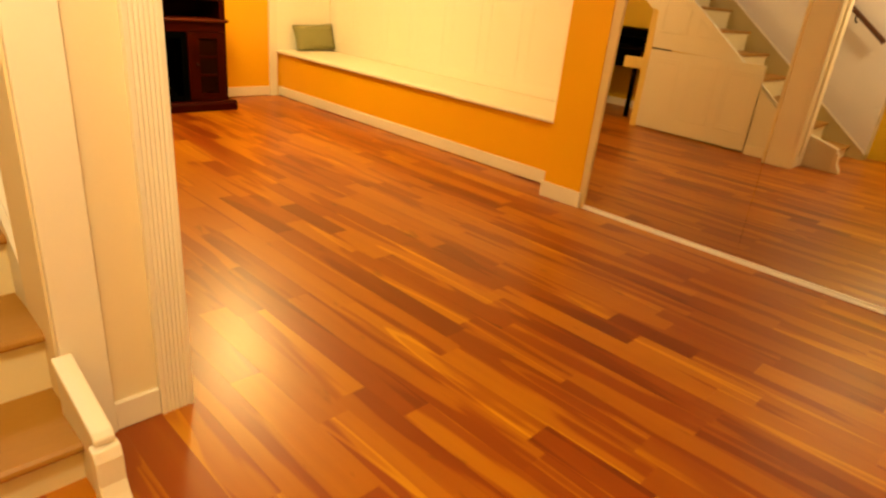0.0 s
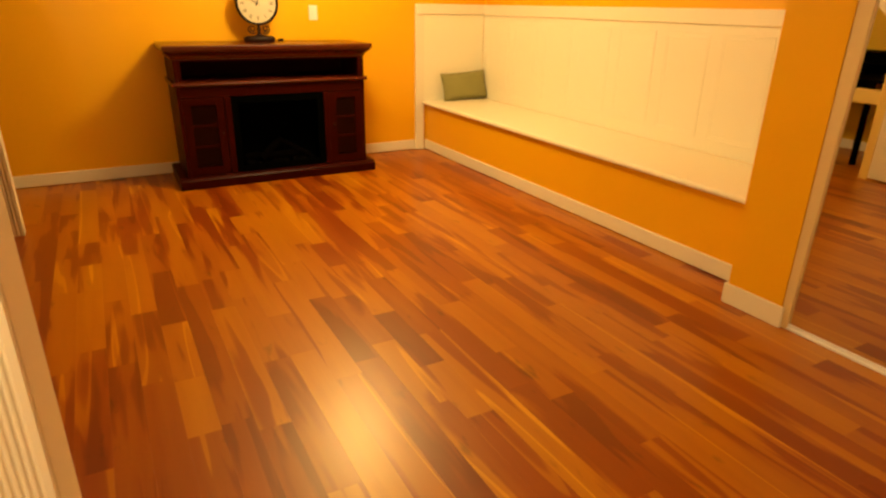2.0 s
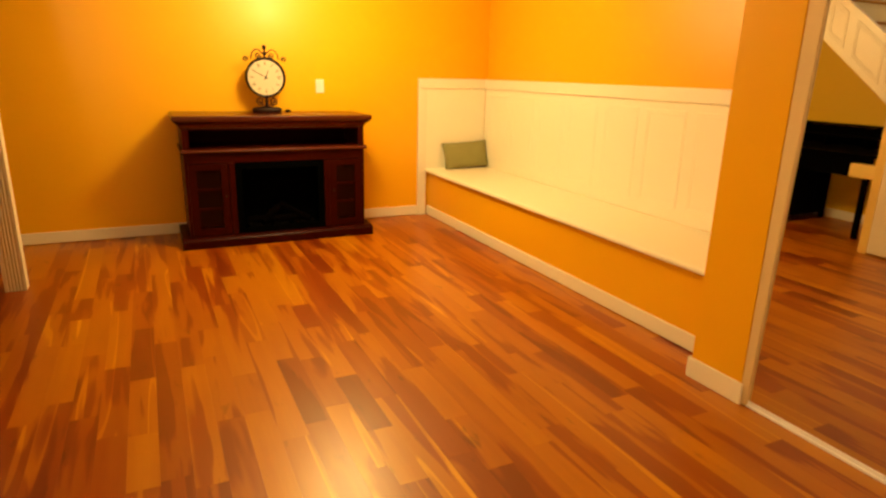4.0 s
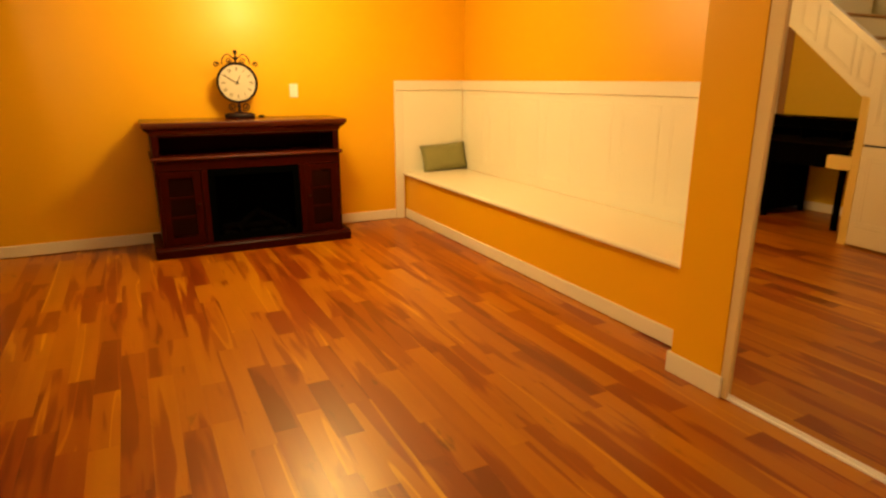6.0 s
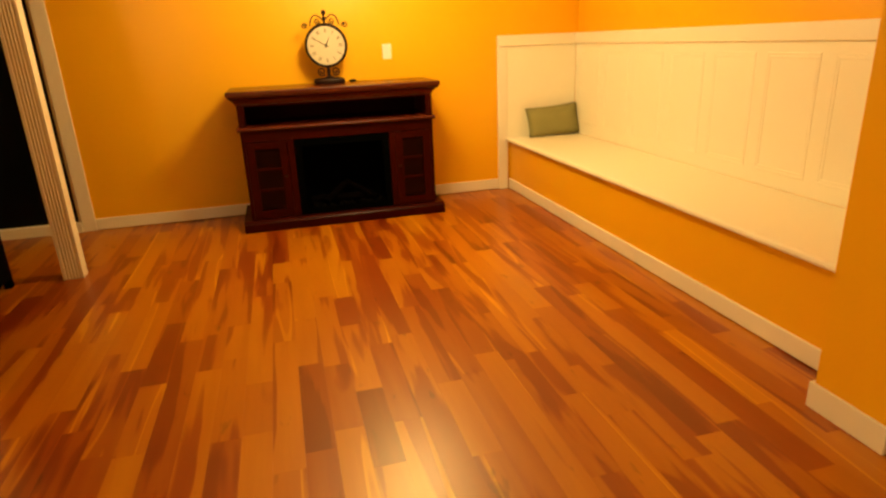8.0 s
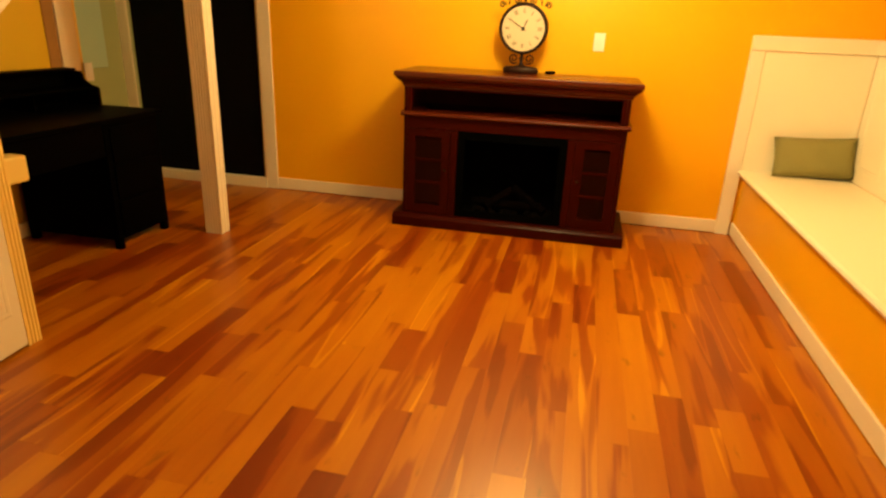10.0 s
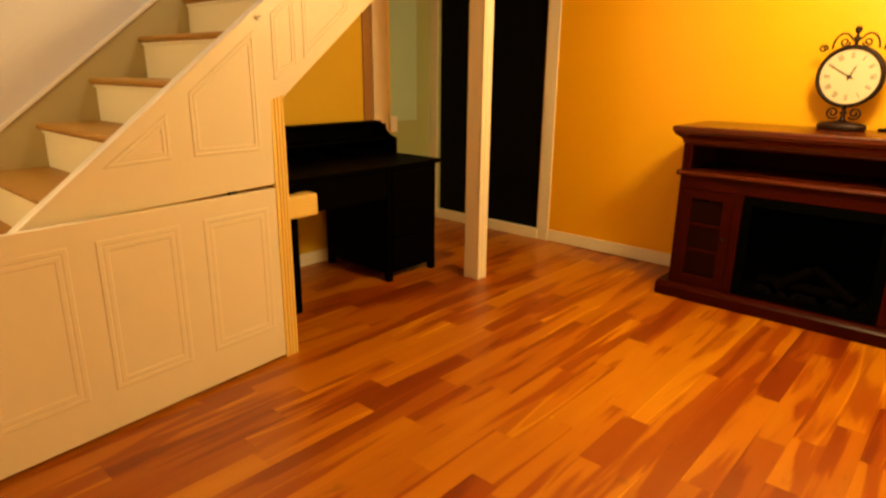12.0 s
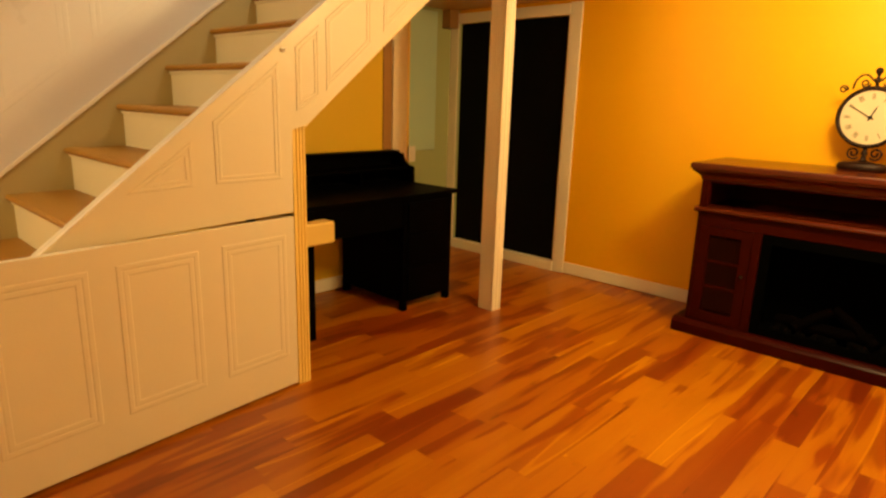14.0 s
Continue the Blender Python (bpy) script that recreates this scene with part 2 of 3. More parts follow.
def tube(bm, pts, r, n=8):
    """A round bar along a line of points."""
    pts = [Vector(p) for p in pts]
    rings = []
    for i, p in enumerate(pts):
        d = (pts[min(i + 1, len(pts) - 1)] - pts[max(i - 1, 0)]).normalized()
        u = d.orthogonal().normalized() if not rings else (last - d * last.dot(d)).normalized()
        last = u
        w = d.cross(u)
        rings.append([bm.verts.new(p + (u * math.cos(2 * math.pi * k / n) + w * math.sin(2 * math.pi * k / n)) * r) for k in range(n)])
    for a, b in zip(rings, rings[1:]):
        for k in range(n):
            j = (k + 1) % n
            bm.faces.new((a[k], a[j], b[j], b[k]))
    bm.faces.new(rings[0][::-1]), bm.faces.new(rings[-1])
    return bm


def finish(bm, bevel=0.0, smooth=False, segments=2):
    if bevel:
        bmesh.ops.remove_doubles(bm, verts=bm.verts, dist=1e-6)
        bmesh.ops.bevel(bm, geom=[e for e in bm.edges if len(e.link_faces) == 2 and e.calc_face_angle(0) > 0.5], offset=bevel, segments=segments, affect="EDGES", profile=0.5)
    bmesh.ops.recalc_face_normals(bm, faces=bm.faces)
    me = bpy.data.meshes.new("mesh")
    bm.to_mesh(me)
    bm.free()
    if smooth:
        me.shade_smooth()
    return me


def part(name, bm, mat, parent=None, label="", bevel=0.0, smooth=False, segments=2):
    """One mesh object, under a thing or a part if one is given."""
    me = finish(bm, bevel, smooth, segments)
    me.materials.append(mat)
    ob = new(name, me)
    if parent:
        ob.parent = parent
    if label:
        ob["label"] = label
    return ob


def thing(name, label, category, group="", kind="", m=None):
    ob = new(name)
    ob.empty_display_size = 0.1
    if m:
        ob.matrix_basis = m
    return tagged(ob, label, category, group, kind)


def B(*a):
    return box(bmesh.new(), *a)


# ---- the shell ----
WX, NY, SY, EX, H = -5.823, 4.40, -0.57, 1.3, 2.35
SOF = 2.085

door_y0, door_y1, door_top = -0.93, 0.188, 1.975
w = thing("wall_west", "orange painted wall behind the fireplace", "wall", kind="structure")
bm = bmesh.new()
box(bm, WX - 0.12, WX, door_y1, NY + 0.1, 0, H)
box(bm, WX - 0.12, WX, door_y0, door_y1, door_top, H)
part("wall_face", bm, ORANGE, w)
part("wall_face", B(WX - 0.12, WX, -1.4, door_y0, 0, H), GREEN, w, "sage green end of the wall")
w = part("wall_north", B(WX - 0.12, EX + 0.1, NY, NY + 0.1, 0, H), ORANGE)
tagged(w, "orange painted wall above the bench alcove", "wall", kind="structure")
w = part("wall_east", B(EX, EX + 0.1, SY - 0.5, NY, 0, H), CREAM)
tagged(w, "plain cream wall closing the room", "wall", kind="structure")
w = part("wall_south", B(-4.63, EX, SY - 0.1, SY, 0, 4.5), OCHRE)
tagged(w, "ochre wall under and beside the stairs", "wall", kind="structure")
w = part("wall_recess", B(WX - 0.12, -4.70, -1.12, -1.02, 0, H), GREEN)
tagged(w, "sage green wall of the recess by the black door", "wall", kind="structure")

# corner casing of the recess
trim = thing("trim", "white and brown corner casing beside the desk", "trim", kind="structure")
part("board", B(-4.71, -4.63, SY - 0.02, SY + 0.012, 0, SOF), BROWN, trim, "brown return board", 0.003)
part("board", B(-4.85, -4.712, SY - 0.45, SY + 0.022, 0, SOF), WHITE, trim, "white casing board", 0.004)
# the shade beside the casing, put in as a thin tan board
part("board", B(-4.892, -4.853, SY - 0.45, SY + 0.004, 0, SOF), YELLOW, trim, "tan strip standing for the casing's shaded edge", 0.003)

pil = thing("wall_pier", "orange painted pier between bench alcove and mirror", "wall", kind="structure")
part("wall_face", B(-2.16, -1.885, 3.53, NY, 0, H), ORANGE, pil)
bm = bmesh.new()
prism(bm, [(-2.174, 3.516), (-1.868, 3.516), (-1.868, 3.528), (-2.162, 3.528), (-2.162, 3.70), (-2.174, 3.70)], "z", 0, 0.10)
part("baseboard", bm, WHITE, pil, "white baseboard", 0.003)

# ceiling with the stair opening
bm = bmesh.new()
box(bm, WX - 0.12, EX + 0.1, 0.86, NY + 0.1, H, H + 0.1)
box(bm, -1.2, EX + 0.1, SY - 0.1, 0.86, H, H + 0.1)
box(bm, WX - 0.12, -4.25, -1.2, 0.86, H, H + 0.1)
box(bm, -4.25, -1.2, 0.49, 0.86, H, H + 0.1)
tagged(part("ceiling", bm, CEIL), "plain off-white ceiling", "ceiling", kind="structure")
bm = bmesh.new()
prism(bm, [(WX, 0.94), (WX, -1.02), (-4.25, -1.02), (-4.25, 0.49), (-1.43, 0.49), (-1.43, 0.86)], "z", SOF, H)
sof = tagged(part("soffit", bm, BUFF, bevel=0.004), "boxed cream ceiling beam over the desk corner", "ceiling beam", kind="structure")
# downward faces get the tan, bounce light put into their colour
sof.data.materials.append(BOUNCE_TAN)
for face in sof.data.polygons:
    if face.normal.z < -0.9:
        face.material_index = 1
block = part("bulkhead", B(-5.803, -5.694, -1.018, -0.927, 1.932, SOF - 0.0015), BROWN, bevel=0.003)
tagged(block, "small boxed brown bulkhead under the ceiling beam", "bulkhead", kind="structure")
bm = bmesh.new()
prism(bm, [(WX, 0.941), (-1.43, 0.861), (-1.43, 0.873), (WX, 0.953)], "z", SOF - 0.004, SOF + 0.02)
prism(bm, [(WX, 0.941), (-1.43, 0.861), (-1.43, 0.875), (WX, 0.955)], "z", H - 0.03, H - 0.001)
box(bm, WX + 0.001, WX + 0.014, 0.925, 0.958, SOF - 0.004, H - 0.001)
tagged(part("trim", bm, WHITE, bevel=0.002), "white edge trim on the ceiling beam", "trim", kind="structure")
# upper stairwell
bm = bmesh.new()
box(bm, -4.35, -4.25, SY, 0.6, H + 0.1, 4.5)
box(bm, -1.2, -1.1, SY, 0.6, H + 0.1, 4.5)
box(bm, -4.25, -1.2, 0.49, 0.6, H + 0.1, 4.5)
box(bm, -4.35, -1.1, SY - 0.1, 0.6, 4.5, 4.6)
tagged(part("wall_stairwell", bm, WHITE), "plain white walls of the upper stairwell", "wall", kind="structure")

# black door in its white casing
d = thing("door_1", "closed black panel door in a white casing", "door", kind="structure")
part("door_leaf", B(WX - 0.07, WX - 0.03, door_y0, door_y1, 0.075, door_top), NIGHT, d, "plain black door panel")
bm = bmesh.new()
box(bm, WX + 0.001, WX + 0.018, door_y1, door_y1 + 0.10, 0, door_top + 0.09)
part("casing", bm, WHITE, d, bevel=0.004)
part("casing", B(WX + 0.001, WX + 0.018, door_y0 - 0.09, door_y0, 0, door_top + 0.089), WHITE, d, bevel=0.004)
part("casing", B(WX + 0.001, WX + 0.022, door_y0, door_y1, door_top, door_top + 0.082), WHITE, d, bevel=0.004)
part("jamb", B(WX - 0.1, WX, door_y1 - 0.02, door_y1 - 0.001, 0.075, door_top), WHITE, d)
part("threshold", B(WX - 0.1, WX + 0.03, door_y0, door_y1, 0, 0.078), WHITE, d, bevel=0.004)

# baseboards
def baseboard(x0, x1, y0, y1, h=0.095):
    ob = part("baseboard", B(x0, x1, y0, y1, 0.005, h), WHITE, bevel=0.004)
    return tagged(ob, "white painted baseboard along the wall", "baseboard", "baseboards of the room", "structure")


baseboard(WX, WX + 0.016, 0.290, 3.64)
baseboard(-5.80, -2.165, 3.735, 3.75)
baseboard(-4.62, -3.22, SY, SY + 0.015)
baseboard(-4.85, WX + 0.02, -1.02, -1.005)

# ---- window bench with wainscot ----
bench = thing("bench", "long built-in white bench seat over an orange knee wall", "bench")
part("knee_wall", B(WX + 0.002, -2.163, 3.75, NY - 0.03, 0, 0.430), ORANGE, bench, "orange painted front")
bm = bmesh.new()
prism(bm, [(3.726, 0.430), (3.713, 0.436), (3.708, 0.447), (3.713, 0.458), (3.726, 0.464), (4.372, 0.464), (4.372, 0.430)], "x", WX + 0.004, -2.164)
part("seat", bm, PANEL, bench, "white painted seat board")
wn = thing("wainscot", "white raised-panel wainscot round the bench alcove", "wainscot", kind="structure")
part("backing", B(WX + 0.02, -2.163, 4.374, NY - 0.001, 0.465, 1.25), PANEL, wn)
part("backing", B(WX + 0.001, WX + 0.018, 3.73, 4.372, 0.465, 1.25), PANEL, wn)
part("rail", B(WX + 0.03, -2.163, 4.356, 4.398, 1.235, 1.325), WHITE, wn, "white top rail", 0.005)
part("rail", B(WX + 0.001, WX + 0.034, 3.64, 4.40, 1.236, 1.326), WHITE, wn, "white top rail", 0.005)
part("stile", B(WX + 0.001, WX + 0.026, 3.64, 3.728, 0, 1.235), WHITE, wn, "white end stile", 0.004)
x = -5.72
while x < -2.4:
    x1 = min(x + 0.355, -2.20)
    part("panel_moulding", frame_ring(bmesh.new(), [(x, 0.545), (x1, 0.545), (x1, 1.18), (x, 1.18)], "y", 4.374, -0.0028, 0.03), PANEL, wn)
    x += 0.437

# ---- mirrored closet doors ----
cl = thing("closet_door", "sliding mirror closet doors on a pale bottom track", "mirror door")
part("jamb", prism(bmesh.new(), [(-1.884, 0), (-1.846, 0), (-1.806, 2.06), (-1.884, 2.06)], "y", 3.533, 3.60), BUFF, cl, "cream door jamb", 0.004)
part("track", B(-1.847, EX - 0.002, 3.536, 3.60, 0, 0.012), TRACK, cl, "pale metal bottom track", 0.003)
part("header", B(-1.881, EX - 0.002, 3.512, 3.62, 2.061, 2.14), WHITE, cl, "white top rail", 0.004)
for x0, x1, lap, y, lean in ((-1.8465, -0.893, 0.0, 3.548, 0.1), (-0.892, 0.190, 0.0, 3.5505, 0.12), (0.191, EX - 0.012, 0.0, 3.548, 0.1)):
    pane = part("mirror_pane", B(x0, x1 + lap, 0, 0.005, 0, 2.03), MIRROR, cl, "clear mirror pane")
    pane.matrix_basis = pose(0, y, 0.0265, lean, 0, 0)
    part("bottom_rail", B(x0, x1, 3.544 - y, 3.565 - y, -0.014, -0.0005), TRACK, pane, "slim pale bottom rail")
w = part("wall_closet", B(-1.881, EX, 3.54, 3.64, 2.141, H), ORANGE)
tagged(w, "orange wall over the mirror doors", "wall", kind="structure")

# ---- staircase ----
RISE, RUN, FIRST = 0.197, 0.2483, 0.115
NX0 = -2.279 + (0.903 - FIRST) * 1.2595
YL, YR = -0.400, 0.498
LIFT = {0: 0.005, 1: -0.014}
st = thing("staircase", "closed staircase with oak treads and white risers", "staircase")
for i in range(12):
    z, nx = FIRST + i * RISE + LIFT.get(i, -0.03), NX0 - i * RUN - 0.008
    YR = 0.512 + (nx - 0.2 + 3.16) * 0.025
    bm = bmesh.new()
    prism(bm, [(nx - RUN - 0.03, z - 0.028), (nx - 0.012, z - 0.028), (nx - 0.003, z - 0.022), (nx, z - 0.014), (nx - 0.003, z - 0.006), (nx - 0.012, z), (nx - RUN - 0.03, z)], "y", YL, YR)
    part("tread", bm, TREAD, st, "worn oak tread")
    z0 = 0 if i == 0 else FIRST + (i - 1) * RISE + LIFT.get(i - 1, -0.03)
    part("riser", B(nx - 0.043, nx - 0.028, YL, YR, z0, z - 0.028), RISER, st)
    part("trim_strip", B(nx - 0.028, nx - 0.019, YL, YR, z - 0.042, z - 0.028), RISER, st)
SL = RISE / RUN
def cap(x):
    return 0.79 + (-2.155 - x) * SL
bm = bmesh.new()
prism(bm, [(-1.70, 0.0), (-1.70, cap(-1.70)), (-2.155, 0.79), (-2.155, 0.0)], "y", 0.505, 0.545)
part("lower_stringer", bm, SIDE, st, "white stringer board")
bm = bmesh.new()
prism(bm, [(-1.441, 0.0), (-1.441, 0.262), (-1.206, 0.190), (-1.206, 0.0)], "y", 0.488, 0.522)
part("lower_stringer", bm, SIDE, st, "white stringer board")
top = -2.155 - (SOF - 0.79) / SL
low_end = -3.24 - (SOF - 1.212) * 1.2146
bm = bmesh.new()
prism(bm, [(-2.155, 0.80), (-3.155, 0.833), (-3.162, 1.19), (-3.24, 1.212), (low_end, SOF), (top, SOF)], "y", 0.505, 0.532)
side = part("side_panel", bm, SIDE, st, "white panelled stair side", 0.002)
bm = bmesh.new()
prism(bm, [(-1.70, cap(-1.70) - 0.006), (-1.70, cap(-1.70) + 0.010), (top, SOF - 0.002), (top + 0.02, SOF - 0.002 - 0.016)], "y", 0.520, 0.552)
part("cap_rail", bm, WHITE, st, "white sloping cap", 0.004)
bm = bmesh.new()
prism(bm, [(-1.441, 0.263), (-1.441, 0.286), (-1.200, 0.212), (-1.186, 0.198), (-1.186, 0.182), (-1.206, 0.191)], "y", 0.482, 0.528)
part("cap_rail", bm, WHITE, st, "white sloping cap", 0.004)
bm = bmesh.new()
prism(bm, [(-1.205, 0), (-1.128, 0), (-1.134, 0.03), (-1.154, 0.058), (-1.166, 0.085), (-1.168, 0.150), (-1.178, 0.176), (-1.205, 0.181)], "y", 0.474, 0.534)
part("end_block", bm, WHITE, st, "white curved end block", 0.004)
bm = bmesh.new()
prism(bm, [(-3.24, 1.195), (-3.24, 1.217), (low_end, SOF), (low_end - 0.02, SOF - 0.005)], "y", YL, 0.505)
part("underside", bm, CREAM, st, "plain sloping underside")
def slope_frame(x0, x1, low, high):
    return [(x0, low(x0)), (x1, low(x1)), (x1, high(x1)), (x0, high(x0))]
def under(x):
    return 1.212 + (-3.24 - x) / 1.2146
hi = lambda x: cap(x) - 0.075
for pts in ([(-2.46, 0.975), (-2.71, 0.985), (-2.71, hi(-2.71))],
            slope_frame(-2.80, -3.10, lambda x: 0.985, hi),
            slope_frame(-3.185, -3.31, lambda x: max(1.27, under(x) + 0.06), hi),
            slope_frame(-3.345, -3.61, lambda x: under(x) + 0.06, hi),
            slope_frame(-3.685, -3.85, lambda x: under(x) + 0.06, hi)):
    part("panel_moulding", frame_ring(bmesh.new(), pts, "y", 0.532, 0.003, 0.030), SIDE, side)

for ob in st.children_recursive:
    if ob.name.split(".")[0] in ("lower_stringer", "side_panel", "cap_rail", "end_block", "panel_moulding"):
        for v in ob.data.vertices:
            v.co.y += (v.co.x + 3.16) * 0.025

# wall side: skirt and sloping wainscot
skirt = [(-1.15, 0.0), (-1.15, cap(-1.15) + 0.065), (-4.2, cap(-4.2) + 0.065), (-4.2, cap(-4.2) - 0.4), (-1.6, 0.0)]
bm = bmesh.new()
prism(bm, skirt, "y", SY + 0.002, YL)
tagged(part("skirt_board", bm, KHAKI), "khaki skirt board beside the treads", "trim", kind="structure")
bm = bmesh.new()
prism(bm, [(-1.15, cap(-1.15) + 0.065), (-1.15, 4.4), (-4.24, 4.4), (-4.24, cap(-4.2) + 0.065), (-4.2, cap(-4.2) + 0.065)], "y", SY + 0.001, YL - 0.006)
sw = tagged(part("wall_stairs", bm, STAIRWALL), "white panelled wall along the stairs", "wall", kind="structure")
bm = bmesh.new()
prism(bm, [(-1.15, cap(-1.15) + 0.060), (-1.15, cap(-1.15) + 0.080), (-4.2, cap(-4.2) + 0.080), (-4.2, cap(-4.2) + 0.060)], "y", YL - 0.004, YL + 0.006)
part("trim_strip", bm, WHITE, sw)
for i in range(7):
    x0 = -1.45 - i * 0.42
    part("panel_moulding", frame_ring(bmesh.new(), slope_frame(x0, x0 - 0.33, lambda x: cap(x) + 0.30, lambda x: cap(x) + 0.80), "y", YL - 0.006, 0.0007, 0.05), STAIRWALL, sw)
hr = thing("handrail", "dark wooden handrail along the stair wall", "handrail")
bm = bmesh.new()
tube(bm, [(-1.3, YL + 0.085, cap(-1.3) + 0.99), (-4.0, YL + 0.085, cap(-4.0) + 0.99)], 0.024, 12)
part("rail", bm, RAILWOOD, hr, smooth=True)
for x in (-1.6, -2.6, -3.6):
    part("bracket", tube(bmesh.new(), [(x, YL - 0.004, cap(x) + 0.90), (x, YL + 0.06, cap(x) + 0.92), (x, YL + 0.085, cap(x) + 0.97)], 0.008), IRON, hr, "dark metal bracket")

# storage door under the stairs, a little ajar
ang = math.degrees(math.atan2(0.645 - 0.535, -1.95 + 3.155))
sd = thing("storage_door", "white panelled storage door under the stairs, slightly ajar", "cupboard door", m=pose(-3.155, 0.535, 0, 0, 0, ang))
LEN = 1.21
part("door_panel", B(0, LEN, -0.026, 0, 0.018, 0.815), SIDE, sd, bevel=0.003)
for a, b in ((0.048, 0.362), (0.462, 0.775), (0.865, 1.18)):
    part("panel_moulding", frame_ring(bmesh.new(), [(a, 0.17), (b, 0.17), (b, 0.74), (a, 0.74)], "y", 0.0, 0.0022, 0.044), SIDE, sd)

bm = bmesh.new()
prism(bm, [(-1.938, 0), (-1.702, 0), (-1.702, cap(-1.702) - 0.02), (-1.938, cap(-1.938) - 0.02)], "y", 0.590, 0.640)
part("infill_panel", bm, SIDE, st, "plain cream infill beside the door")

# fluted strips and posts
def fluted(bm, a0, a1, face, depth, z0, z1, n=5, axis="x"):
    """A board with n round flutes on its face: axis x faces +x and spans y; axis y faces +y and spans x."""
    pts = [(face - depth, a0), (face, a0)]
    w0 = (a1 - a0) * 0.12
    step = (a1 - a0 - 2 * w0) / n
    for i in range(n):
        s = a0 + w0 + i * step
        for q in range(5):
            u = q / 4
            pts.append((face - 0.0045 * math.sin(math.pi * u), s + step * (0.12 + 0.76 * u)))
    pts += [(face, a1), (face - depth, a1)]
    prism(bm, [(p if axis == "x" else p[::-1]) for p in pts], "z", z0, z1)
    return bm


fp = thing("trim", "fluted casing at the end of the stair panel", "trim", kind="structure")
bm = fluted(bmesh.new(), -3.228, -3.164, 0.526, 0.03, 0, 1.205, 3, "y")
part("fluted_board", bm, YELLOW, fp, "pale fluted board")

pier = thing("stair_pier", "cream pier at the stair foot with fluted white casing", "pier", kind="structure")
bm = bmesh.new()
prism(bm, [(-1.700, 0.541), (-1.464, 0.541), (-1.464, 0.844), (-1.700, 0.844)], "z", 0, SOF - 0.001)
part("core", bm, CREAM, pier, "cream painted wall end")
part("fluted_casing", fluted(bmesh.new(), 0.770, 0.859, -1.442, 0.0215, 0, SOF - 0.002, 6), WHITE, pier, "white fluted casing")
part("side_casing", B(-1.665, -1.4645, 0.8445, 0.861, 0, SOF - 0.003), WHITE, pier, "white side casing", 0.003)
part("corner_board", B(-1.4635, -1.442, 0.546, 0.651, 0, SOF - 0.002), WHITE, pier, "plain white corner board", 0.003)
part("baseboard", B(-1.4635, -1.448, 0.652, 0.769, 0, 0.086), WHITE, pier, "white baseboard", 0.003)
ob = part("baseboard", B(-1.938, -1.714, 0.6405, 0.655, 0, 0.09), WHITE, bevel=0.003)
tagged(ob, "short white baseboard at the stair foot", "baseboard", "baseboards of the room", "structure")

post = thing("post", "white fluted square post under the ceiling beam", "post", kind="structure")
part("core", B(-4.742, -4.672, 0.378, 0.478, 0, SOF - 0.001), WHITE, post)
part("fluted_board", fluted(bmesh.new(), 0.370, 0.486, -4.660, 0.0115, 0, SOF - 0.002, 5), WHITE, post)
part("fluted_board", fluted(bmesh.new(), -4.748, -4.672, 0.486, 0.0075, 0, SOF - 0.002, 2, "y"), WHITE, post)

